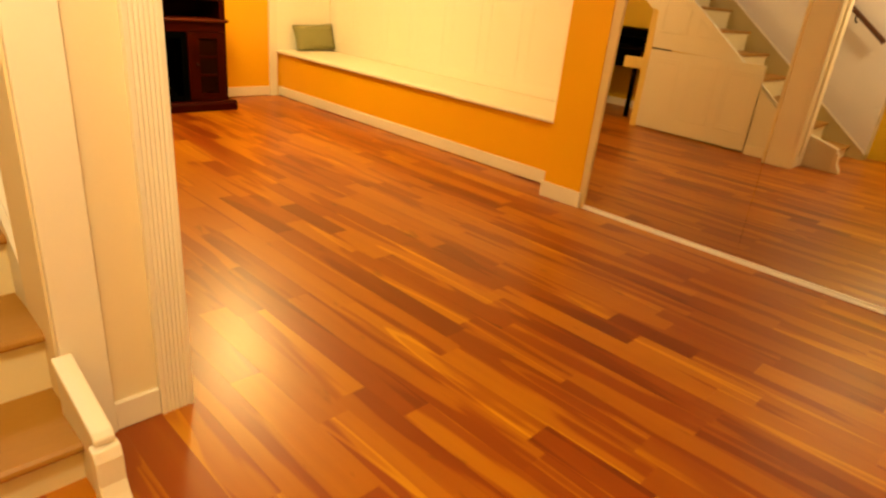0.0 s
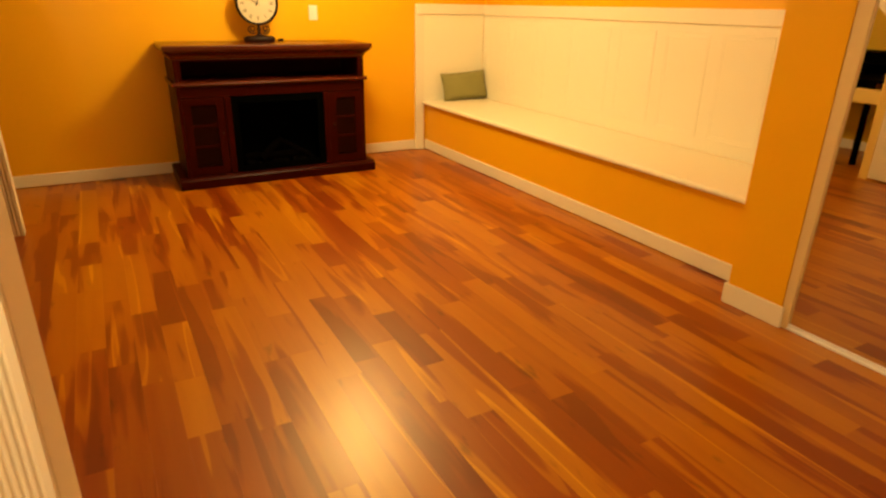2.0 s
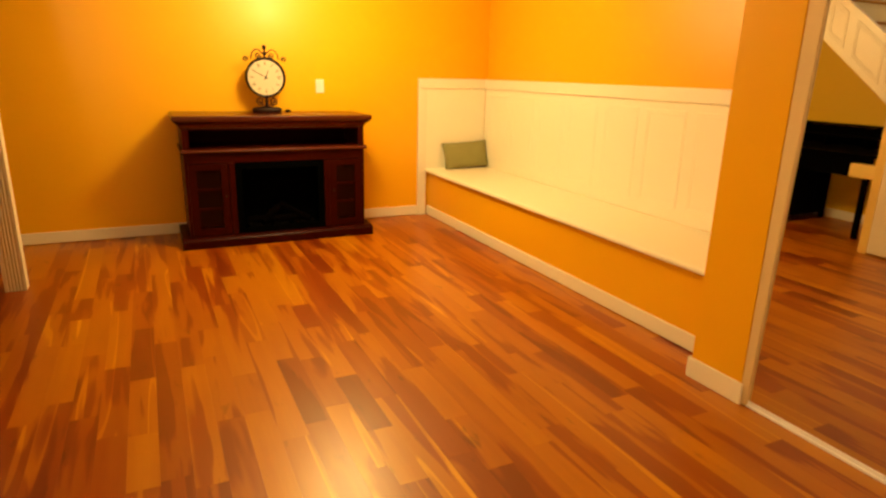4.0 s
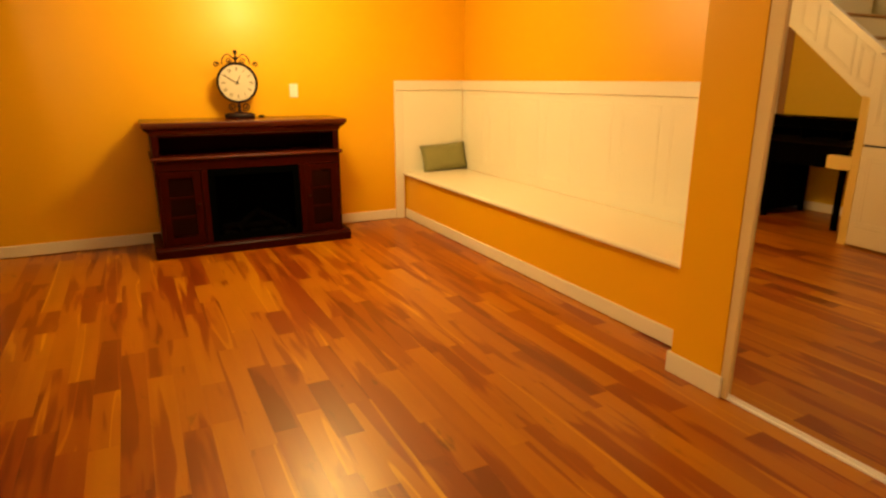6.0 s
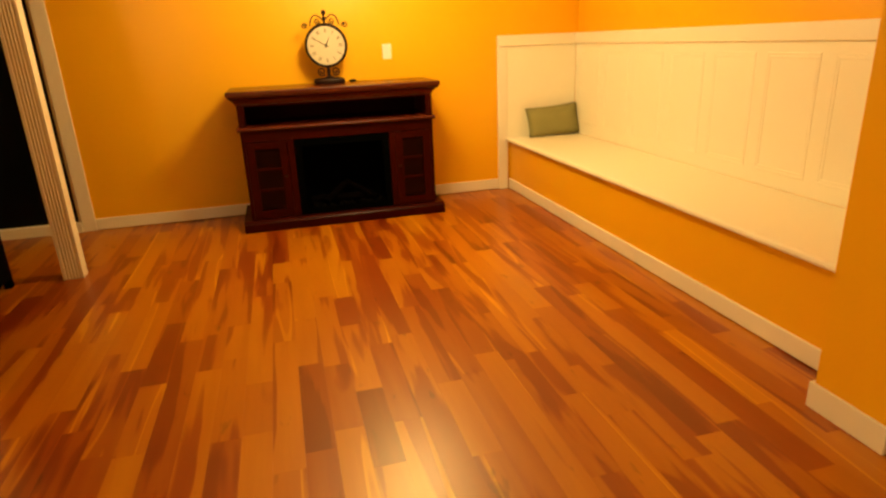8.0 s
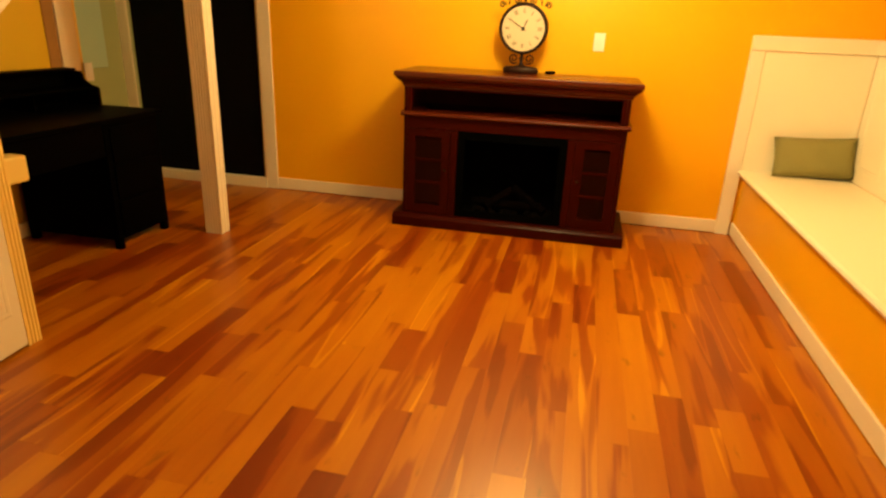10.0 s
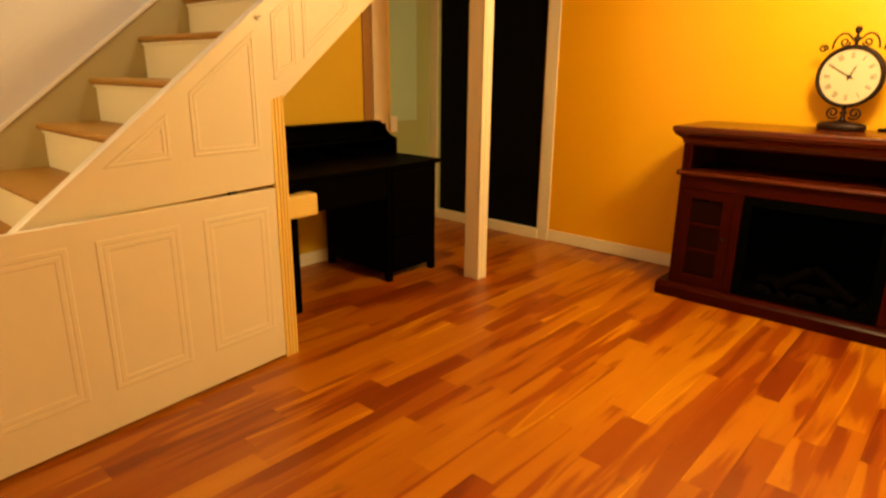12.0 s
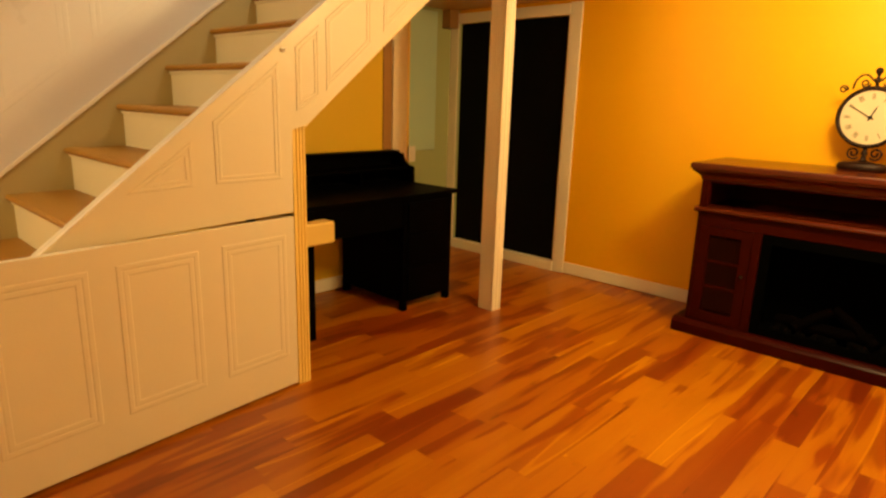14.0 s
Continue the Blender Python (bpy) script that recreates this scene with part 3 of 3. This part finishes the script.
# ---- fireplace cabinet ----
def fireplace():
    """Local: x is the depth from the wall (0) to the front, y the width, z up."""
    t = thing("fireplace", "dark cherry media cabinet with a black electric fireplace", "electric fireplace", m=pose(WX + 0.018, 1.434, 0))
    W, D = 1.546, 0.56
    bm = bmesh.new()
    prism(bm, [(0, 0), (D + 0.008, 0), (D + 0.008, 0.062), (D - 0.004, 0.074), (D - 0.02, 0.085), (0, 0.085)], "y", 0.0, W)
    part("plinth", bm, CHERRY, t, bevel=0.003)
    bm = bmesh.new()
    levels = ((0.052, 0.930), (0.050, 0.940), (0.042, 0.955), (0.026, 0.969), (0.010, 0.981), (0.009, 0.991), (0.0, 0.995), (0.0, 1.019), (0.006, 1.026))
    rings = [[bm.verts.new(p) for p in ((0, d, z), (D - d, d, z), (D - d, W - d, z), (0, W - d, z))] for d, z in levels]
    for p, q in zip(rings, rings[1:]):
        for n in range(4):
            bm.faces.new((p[n], p[(n + 1) % 4], q[(n + 1) % 4], q[n]))
    bm.faces.new(rings[0]), bm.faces.new(rings[-1])
    top = part("mantel_top", bm, CHERRY_SHEEN, t, "moulded cherry top")
    x0, x1, f = 0.06, W - 0.06, D - 0.045
    part("side_panel", B(0, f, x0, x0 + 0.022, 0.085, 0.929), CHERRY, t, bevel=0.002)
    part("side_panel", B(0, f, x1 - 0.022, x1, 0.085, 0.929), CHERRY, t, bevel=0.002)
    part("back_panel", B(0, 0.012, x0 + 0.022, x1 - 0.022, 0.085, 0.929), INSIDE, t)
    bm = bmesh.new()
    prism(bm, [(0.012, 0.742), (f + 0.012, 0.742), (f + 0.02, 0.748), (f + 0.024, 0.757), (f + 0.02, 0.766), (f + 0.012, 0.772), (0.012, 0.772)], "y", x0 - 0.018, x1 + 0.018)
    part("shelf", bm, CHERRY_SHEEN, t, "rounded shelf lip")
    for a, b in ((x0 + 0.0225, x0 + 0.048), (x1 - 0.048, x1 - 0.0225)):
        part("stile", B(f - 0.03, f - 0.001, a, b, 0.773, 0.929), CHERRY, t, bevel=0.003)
    part("frieze", B(f - 0.03, f - 0.001, x0 + 0.0485, x1 - 0.0485, 0.920, 0.929), CHERRY, t, bevel=0.002)
    part("frieze", B(f - 0.03, f - 0.001, x0 + 0.022, x1 - 0.022, 0.665, 0.741), CHERRY, t, bevel=0.002)
    # firebox
    a, b = 0.425, 1.138
    for y0, y1 in ((a - 0.045, a), (b, b + 0.045)):
        part("stile", B(f - 0.03, f + 0.006, y0, y1, 0.086, 0.664), CHERRY, t, bevel=0.003)
    box_ = bmesh.new()
    rings = []
    for d, xx in ((0, f - 0.02), (0, f - 0.26), (0.012, f - 0.248), (0.012, f - 0.02)):
        pts = ((a + d, 0.087 + d), (b - d, 0.087 + d), (b - d, 0.664 - d), (a + d, 0.664 - d))
        rings.append([box_.verts.new((xx, p[0], p[1])) for p in pts])
    for k in (0, 2, 3):
        p, q = rings[k], rings[(k + 1) % 4]
        for n in range(4):
            box_.faces.new((p[n], p[(n + 1) % 4], q[(n + 1) % 4], q[n]))
    box_.faces.new(rings[1]), box_.faces.new(rings[2])
    insert = part("firebox", box_, FIREBOX, t, "black electric fire insert")
    for y0, y1, z0, z1 in ((a + 0.001, a + 0.05, 0.087, 0.664), (b - 0.05, b - 0.001, 0.087, 0.664), (a + 0.0505, b - 0.0505, 0.61, 0.664), (a + 0.0505, b - 0.0505, 0.087, 0.135)):
        part("surround_bar", B(f - 0.019, f - 0.004, y0, y1, z0, z1), FIREBOX, insert, "black steel surround")
    bm = bmesh.new()
    rng = random.Random(4)
    for i in range(40):
        c = (f - 0.13 + rng.uniform(-0.08, 0.07), rng.uniform(a + 0.07, b - 0.07), 0.118)
        bmesh.ops.create_icosphere(bm, subdivisions=1, radius=rng.uniform(0.02, 0.035), matrix=Matrix.Translation(c))
    tagged(part("ash_bed", bm, EMBER, insert, "grey ash bed"), kind="stuff")
    for p, q, r in (((f - 0.16, a + 0.10, 0.16), (f - 0.12, b - 0.14, 0.17), 0.032), ((f - 0.08, a + 0.2, 0.15), (f - 0.17, a + 0.36, 0.27), 0.026), ((f - 0.09, b - 0.12, 0.15), (f - 0.18, b - 0.34, 0.28), 0.026)):
        pts = [Vector(p).lerp(Vector(q), u / 6) + Vector((rng.uniform(-0.006, 0.006), rng.uniform(-0.006, 0.006), rng.uniform(-0.006, 0.006))) for u in range(7)]
        part("log", tube(bmesh.new(), pts, r, 10), LOG, insert, "charred log")
    # side doors with three panes
    for y0, y1, knob in ((x0 + 0.024, a - 0.047, 1), (b + 0.047, x1 - 0.024, -1)):
        bm = bmesh.new()
        z0, z1 = 0.09, 0.662
        box(bm, f - 0.024, f - 0.002, y0, y0 + 0.058, z0, z1)
        box(bm, f - 0.024, f - 0.002, y1 - 0.058, y1, z0, z1)
        box(bm, f - 0.024, f - 0.002, y0 + 0.058, y1 - 0.058, z0, z0 + 0.06)
        box(bm, f - 0.024, f - 0.002, y0 + 0.058, y1 - 0.058, z1 - 0.05, z1)
        for k in (1, 2):
            zm = z0 + 0.06 + (z1 - z0 - 0.11) * k / 3
            box(bm, f - 0.021, f - 0.006, y0 + 0.058, y1 - 0.058, zm - 0.009, zm + 0.009)
        door = part("cabinet_door", bm, CHERRY, t, bevel=0.0)
        for k in range(3):
            za = z0 + 0.06 + (z1 - z0 - 0.11) * k / 3 + 0.009
            part("pane", B(f - 0.017, f - 0.013, y0 + 0.058, y1 - 0.058, za, za + (z1 - z0 - 0.11) / 3 - 0.018), GLASS, door, "dark glass pane")
        yk = y1 - 0.03 if knob > 0 else y0 + 0.03
        part("knob", lathe(bmesh.new(), [(0.004, 0), (0.004, 0.01), (0.010, 0.016), (0.009, 0.022), (0.003, 0.026)], 12, (f - 0.002, yk, 0.40), "x"), IRON, door, "small dark knob", smooth=True)
    return t


fireplace()


# ---- clock on the mantel ----
def spiral(cx, cy, r0, r1, a0, turns, n=22):
    return [(0, cx + (r0 + (r1 - r0) * i / n) * math.cos(a0 + turns * 2 * math.pi * i / n), cy + (r0 + (r1 - r0) * i / n) * math.sin(a0 + turns * 2 * math.pi * i / n)) for i in range(n + 1)]


def clock():
    """Local: the face looks along +x; y is the width; z up from the mantel."""
    t = thing("clock", "round table clock on a scrolled dark iron stand", "clock", m=pose(-5.655, 2.197, 1.026, 0, 0, -6))
    c, R = 0.282, 0.156
    base = lathe(bmesh.new(), [(0.112, 0), (0.120, 0.008), (0.122, 0.020), (0.116, 0.033), (0.098, 0.041), (0.055, 0.044), (0.028, 0.050)], 40)
    for v in base.verts:
        v.co.x *= 0.5
    part("stand_base", base, IRON, t, "oval domed base", smooth=True)
    part("stem", lathe(bmesh.new(), [(0.022, 0.05), (0.014, 0.062), (0.010, 0.08), (0.018, 0.092), (0.010, 0.104), (0.012, 0.135)], 14), IRON, t, smooth=True)
    for s in (1, -1):
        pts = [(0, s * y, z) for _, y, z in spiral(0.052, 0.092, 0.034, 0.008, -math.pi * 0.75, 1.5)]
        part("scroll", tube(bmesh.new(), pts, 0.005), IRON, t, smooth=True)
        part("scroll", tube(bmesh.new(), [(0, s * 0.014, c + R + 0.045)] + [(0, s * (0.060 + 0.048 * math.cos(q)), c + R - 0.012 + 0.076 * math.sin(q)) for q in [math.pi * 0.8 - k * math.pi * 0.8 / 12 for k in range(13)]], 0.005), IRON, t, smooth=True)
        pts = [(0, s * y, z) for _, y, z in spiral(0.052, c + R + 0.02, 0.024, 0.006, math.pi, 1.4)]
        part("scroll", tube(bmesh.new(), pts, 0.0045), IRON, t, smooth=True)
        pts = [(0, s * y, z) for _, y, z in spiral(0.152, c + R - 0.012, 0.022, 0.006, math.pi * 1.1, -1.4)]
        part("scroll", tube(bmesh.new(), pts, 0.0045), IRON, t, smooth=True)
    part("finial", lathe(bmesh.new(), [(0.011, c + R), (0.008, c + R + 0.018), (0.016, c + R + 0.028), (0.017, c + R + 0.036), (0.008, c + R + 0.048), (0.007, c + R + 0.062), (0.015, c + R + 0.072), (0.018, c + R + 0.084), (0.013, c + R + 0.096), (0.003, c + R + 0.101)], 14), IRON, t, smooth=True)
    body = part("case", lathe(bmesh.new(), [(R - 0.005, -0.028), (R + 0.004, -0.022), (R + 0.006, 0.0), (R + 0.006, 0.018), (R + 0.002, 0.026), (R - 0.008, 0.028), (R - 0.014, 0.02), (R - 0.014, 0.010)], 56, (0, 0, c), "x"), IRON, t, "dark round case", smooth=True)
    part("dial", lathe(bmesh.new(), [(R - 0.013, 0.0105), (R - 0.0135, 0.0125)], 56, (0, 0, c), "x"), DIAL, body, "ivory clock face")
    for h in range(12):
        a = math.pi / 2 - h * math.pi / 6
        bm = bmesh.new()
        strokes = (2, 1, 2, 3, 2, 1, 2, 3, 3, 2, 2, 3)[h]
        for k in range(strokes):
            off = (k - (strokes - 1) / 2) * 0.0085
            u, v = Vector((0, math.cos(a), math.sin(a))), Vector((0, -math.sin(a), math.cos(a)))
            q = [Vector((0.0128, 0, c)) + u * rr + v * (off + ww) for rr, ww in ((0.094, -0.0024), (0.124, -0.0024), (0.124, 0.0024), (0.094, 0.0024))]
            lo, hi_ = [bm.verts.new(p) for p in q], [bm.verts.new(p + Vector((0.0012, 0, 0))) for p in q]
            bm.faces.new(hi_)
            for i in range(4):
                bm.faces.new((lo[i], lo[(i + 1) % 4], hi_[(i + 1) % 4], hi_[i]))
        part("hour_mark", bm, MARK, body)
    for name, a, ln, wd in (("minute_hand", 150, 0.110, 0.0022), ("hour_hand", 66, 0.068, 0.003)):
        a = math.radians(a)
        u, v = Vector((0, math.cos(a), math.sin(a))), Vector((0, -math.sin(a), math.cos(a)))
        bm = bmesh.new()
        q = [Vector((0.0165, 0, c)) + u * rr + v * ww for rr, ww in ((-0.02, -wd), (ln * 0.7, -wd), (ln, 0), (ln * 0.7, wd), (-0.02, wd))]
        lo, hi_ = [bm.verts.new(p) for p in q], [bm.verts.new(p + Vector((0.0015, 0, 0))) for p in q]
        bm.faces.new(hi_), bm.faces.new(lo[::-1])
        for i in range(5):
            bm.faces.new((lo[i], lo[(i + 1) % 5], hi_[(i + 1) % 5], hi_[i]))
        part(name, bm, INK, body, "thin black hand")
    part("hub", lathe(bmesh.new(), [(0.009, 0.0127), (0.009, 0.02), (0.004, 0.022)], 12, (0, 0, c), "x"), INK, body)
    return t


clock()

rc = thing("remote_control", "small black remote lying on the mantel", "remote control", m=pose(-5.76, 2.39, 1.0265, 0, 0, 70))
part("body", B(-0.02, 0.02, -0.045, 0.045, 0, 0.014), BLACK, rc, bevel=0.004)
bm = bmesh.new()
for i in range(3):
    for j in range(5):
        box(bm, -0.013 + i * 0.010, -0.007 + i * 0.010, -0.035 + j * 0.014, -0.028 + j * 0.014, 0.0142, 0.0156)
part("buttons", bm, INK, rc)


# ---- wall plates ----
def wall_plate(y, z, toggle):
    t = thing("light_switch" if toggle else "wall_plate", "white light switch plate on the orange wall" if toggle else "white blank plate high on the orange wall", "light switch" if toggle else "wall plate", m=pose(WX, y, z))
    part("plate", B(0.0005, 0.007, -0.036, 0.036, -0.058, 0.058), PLASTIC, t, bevel=0.003)
    if toggle:
        part("rocker", B(0.0071, 0.011, -0.017, 0.017, -0.033, 0.033), PLASTIC, t, bevel=0.002)
    for s in (-0.047, 0.047):
        part("screw", lathe(bmesh.new(), [(0.003, 0.007), (0.0025, 0.0082)], 8, (0, 0, s), "x"), TRACK, t)
    return t


wall_plate(2.693, 1.241, True)
wall_plate(1.415, 2.115, False)


# ---- pillow on the bench ----
def pillow():
    t = thing("pillow", "small green woven pillow leaning in the bench corner", "pillow", m=pose(-5.724, 4.130, 0.595, 3, -16, 0))
    bm = bmesh.new()
    W, Hh, n = 0.245, 0.130, 14
    for sgn in (1, -1):
        grid = {}
        for i in range(n + 1):
            for j in range(n + 1):
                u, v = 2 * i / n - 1, 2 * j / n - 1
                k = max(0, (1 - u ** 4)) * max(0, (1 - v ** 4))
                pinch = 1 - 0.06 * (1 - u * u) * abs(v) ** 3
                pinchu = 1 - 0.05 * (1 - v * v) * abs(u) ** 3
                d = sgn * 0.055 * k ** 0.6 + 0.004 * noise.noise(Vector((u * 2.1, v * 2.3, sgn)))
                grid[i, j] = bm.verts.new((d if 0 < i < n and 0 < j < n else 0.0, u * W * pinchu, v * Hh * pinch))
        for i in range(n):
            for j in range(n):
                bm.faces.new((grid[i, j], grid[i + 1, j], grid[i + 1, j + 1], grid[i, j + 1]))
    bmesh.ops.remove_doubles(bm, verts=bm.verts, dist=1e-5)
    part("cushion", bm, FABRIC, t, smooth=True)
    edge = [(0, W * u * (1 - 0.05 * (1 - v * v) * abs(u) ** 3), Hh * v * (1 - 0.06 * (1 - u * u) * abs(v) ** 3)) for u, v in
            [(-1 + 2 * k / 12, -1) for k in range(12)] + [(1, -1 + 2 * k / 8) for k in range(8)] + [(1 - 2 * k / 12, 1) for k in range(12)] + [(-1, 1 - 2 * k / 8) for k in range(9)]]
    part("piping", tube(bmesh.new(), edge, 0.0045, 6), FABRIC, t, smooth=True)
    return t


pillow()


# ---- black desk under the stairs ----
def desk():
    t = thing("desk", "black writing desk with a low hutch under the stairs", "desk")
    xl, xr, yb, yf = -3.44, -4.705, -0.545, 0.125
    part("desktop", B(xr, xl, yb, yf, 0.733, 0.757), BLACK, t, bevel=0.004)
    ped = part("pedestal", B(-4.665, -4.225, yb + 0.02, 0.10, 0.055, 0.732), BLACK, t, bevel=0.003)
    for k in range(3):
        z0 = 0.085 + k * 0.212
        part("drawer_front", B(-4.63, -4.26, 0.101, 0.112, z0, z0 + 0.195), BLACK, ped, bevel=0.003)
    for x, y in ((-4.665, 0.06), (-4.265, 0.06), (-4.665, yb + 0.02), (-4.265, yb + 0.02)):
        part("foot", B(x, x + 0.04, y, y + 0.04, 0, 0.0545), BLACK, t, bevel=0.003)
    for y in (0.080, yb + 0.02):
        part("leg", B(-3.545, -3.500, y, y + 0.043, 0, 0.732), BLACK, t, bevel=0.004)
    part("apron", B(-4.224, -3.546, 0.07, 0.095, 0.55, 0.732), BLACK, t, bevel=0.003)
    part("drawer", B(-3.635, -3.30, 0.097, 0.19, 0.560, 0.682), YELLOW, t, "cream pulled-out drawer", 0.012)
    # hutch
    prof = [(yb, 0.758), (-0.30, 0.758), (-0.30, 0.858), (-0.308, 0.866)]
    prof += [(-0.31 - 0.105 * math.cos(q), 0.954 - 0.086 * math.sin(q)) for q in [k * math.pi / 16 for k in range(8, -1, -1)]]
    prof += [(yb, 0.954)]
    h = thing("hutch", "low black desk hutch with scrolled ends on the desk", "desk hutch")
    for x in (-4.70, -3.46):
        part("end_panel", prism(bmesh.new(), prof, "x", x, x + 0.022), BLACK, h, "scrolled black end panel")
    part("back", B(-4.678, -3.46, yb, yb + 0.012, 0.758, 0.947), BLACK, h)
    part("top", B(-4.698, -3.438, yb, -0.455, 0.955, 0.970), BLACK, h, bevel=0.003)
    part("shelf", B(-4.677, -3.461, yb + 0.013, -0.34, 0.85, 0.863), BLACK, h)
    for x in (-4.27, -3.87):
        part("divider", B(x, x + 0.012, yb + 0.013, -0.36, 0.7585, 0.849), BLACK, h)


desk()

board = thing("wall_panel", "pale green board hung on the sage wall", "wall panel")
part("board", B(-5.62, -5.10, -1.0195, -1.002, 0.90, 2.055), PALE, board, bevel=0.003)
hk = thing("hook", "small white hook on the stair side panel", "hook", m=pose(-3.125, 0.5335, 1.515))
part("base", lathe(bmesh.new(), [(0.011, 0), (0.011, 0.004), (0.007, 0.006)], 14), PLASTIC, hk, smooth=True).rotation_euler = (-math.pi / 2, 0, 0)
part("peg", tube(bmesh.new(), [(0, 0.005, 0), (0, 0.018, 0), (0, 0.024, 0.008)], 0.003), TRACK, hk, smooth=True)
pl = thing("wall_plate", "white outlet plate on the casing behind the desk", "wall plate", m=pose(-4.90, -0.545, 0.93))
part("plate", B(-0.035, 0.035, 0, 0.006, -0.058, 0.058), PLASTIC, pl, bevel=0.002)


# ---- ceiling lamps ----
def ceiling_lamp(place):
    """A short-stemmed lamp: a plate on the ceiling, a stem and an opal glass globe round the bulb."""
    t = thing("ceiling_lamp", "short pendant ceiling lamp with an opal globe", "ceiling lamp", "ceiling lamps", m=pose(place[0], place[1], H))
    part("plate", lathe(bmesh.new(), [(0.06, -0.001), (0.065, -0.01), (0.06, -0.02), (0.02, -0.028)], 24), WHITE, t, smooth=True)
    part("stem", lathe(bmesh.new(), [(0.010, -0.027), (0.010, -0.16)], 12), WHITE, t, smooth=True)
    globe = part("globe", lathe(bmesh.new(), [(0.02, -0.155)] + [(0.115 * math.sin(a), -0.29 + 0.115 * math.cos(a)) for a in [0.2 + k * 0.24 for k in range(12)]], 28), GLOW, t, "lit opal glass globe", smooth=True)
    globe.visible_shadow = False
    return t


la = ceiling_lamp(LAMP_A)
copy_thing(la, pose(LAMP_B[0], LAMP_B[1], H))

# ---- floor boards ----
fl = part("floor", B(WX - 0.1, EX + 0.1, -1.2, NY + 0.1, -0.08, -0.010), UNDER)
tagged(fl, "glossy orange-brown acacia plank floor", "floor", kind="structure")
WIDE = 0.1075
LENGTHS = (0.36, 0.48, 0.62, 0.78, 0.96, 1.2)


def plank_mesh(length):
    bm = bmesh.new()
    g, c = 0.00005, 0.00015
    lo = [bm.verts.new(p) for p in ((g, g, -0.010), (length - g, g, -0.010), (length - g, WIDE - g, -0.010), (g, WIDE - g, -0.010))]
    mid = [bm.verts.new((v.co.x, v.co.y, -c)) for v in lo]
    hi_ = [bm.verts.new((g + c, g + c, 0)), bm.verts.new((length - g - c, g + c, 0)), bm.verts.new((length - g - c, WIDE - g - c, 0)), bm.verts.new((g + c, WIDE - g - c, 0))]
    for a, b in ((lo, mid), (mid, hi_)):
        for i in range(4):
            j = (i + 1) % 4
            bm.faces.new((a[i], a[j], b[j], b[i]))
    bm.faces.new(hi_)
    me = finish(bm)
    me.materials.append(BOARDS)
    return me


PLANKS = {ln: plank_mesh(ln) for ln in LENGTHS}
rng = random.Random(11)
verts, faces, count = [], [], 0
y = -1.06
while y < 3.80:
    x = WX - 0.05 - rng.uniform(0, 0.6)
    while x < EX - 0.01:
        ln = rng.choice(LENGTHS)
        if x + ln < WX:
            x += ln
            continue
        near = -4.6 < x + ln / 2 < -1.2 and 0.55 < y < 3.45
        if near and count < 300:
            ob = new("plank", PLANKS[ln])
            ob.location = (x, y, 0)
            ob.parent = fl
            count += 1
        else:
            g, c, k = 0.00005, 0.00015, len(verts)
            a, b = max(x, WX - 0.02), min(x + ln, EX + 0.02)
            verts += [(a + g, y + g, -0.010), (b - g, y + g, -0.010), (b - g, y + WIDE - g, -0.010), (a + g, y + WIDE - g, -0.010),
                      (a + g, y + g, -c), (b - g, y + g, -c), (b - g, y + WIDE - g, -c), (a + g, y + WIDE - g, -c),
                      (a + g + c, y + g + c, 0), (b - g - c, y + g + c, 0), (b - g - c, y + WIDE - g - c, 0), (a + g + c, y + WIDE - g - c, 0)]
            for lev in (0, 4):
                faces += [(k + lev + i, k + lev + (i + 1) % 4, k + lev + 4 + (i + 1) % 4, k + lev + 4 + i) for i in range(4)]
            faces.append((k + 8, k + 9, k + 10, k + 11))
        x += ln
    y += WIDE
me = bpy.data.meshes.new("planks")
me.from_pydata(verts, [], faces)
me.materials.append(BOARDS)
rest = new("planks", me)
rest.parent = fl
tagged(rest, kind="stuff")
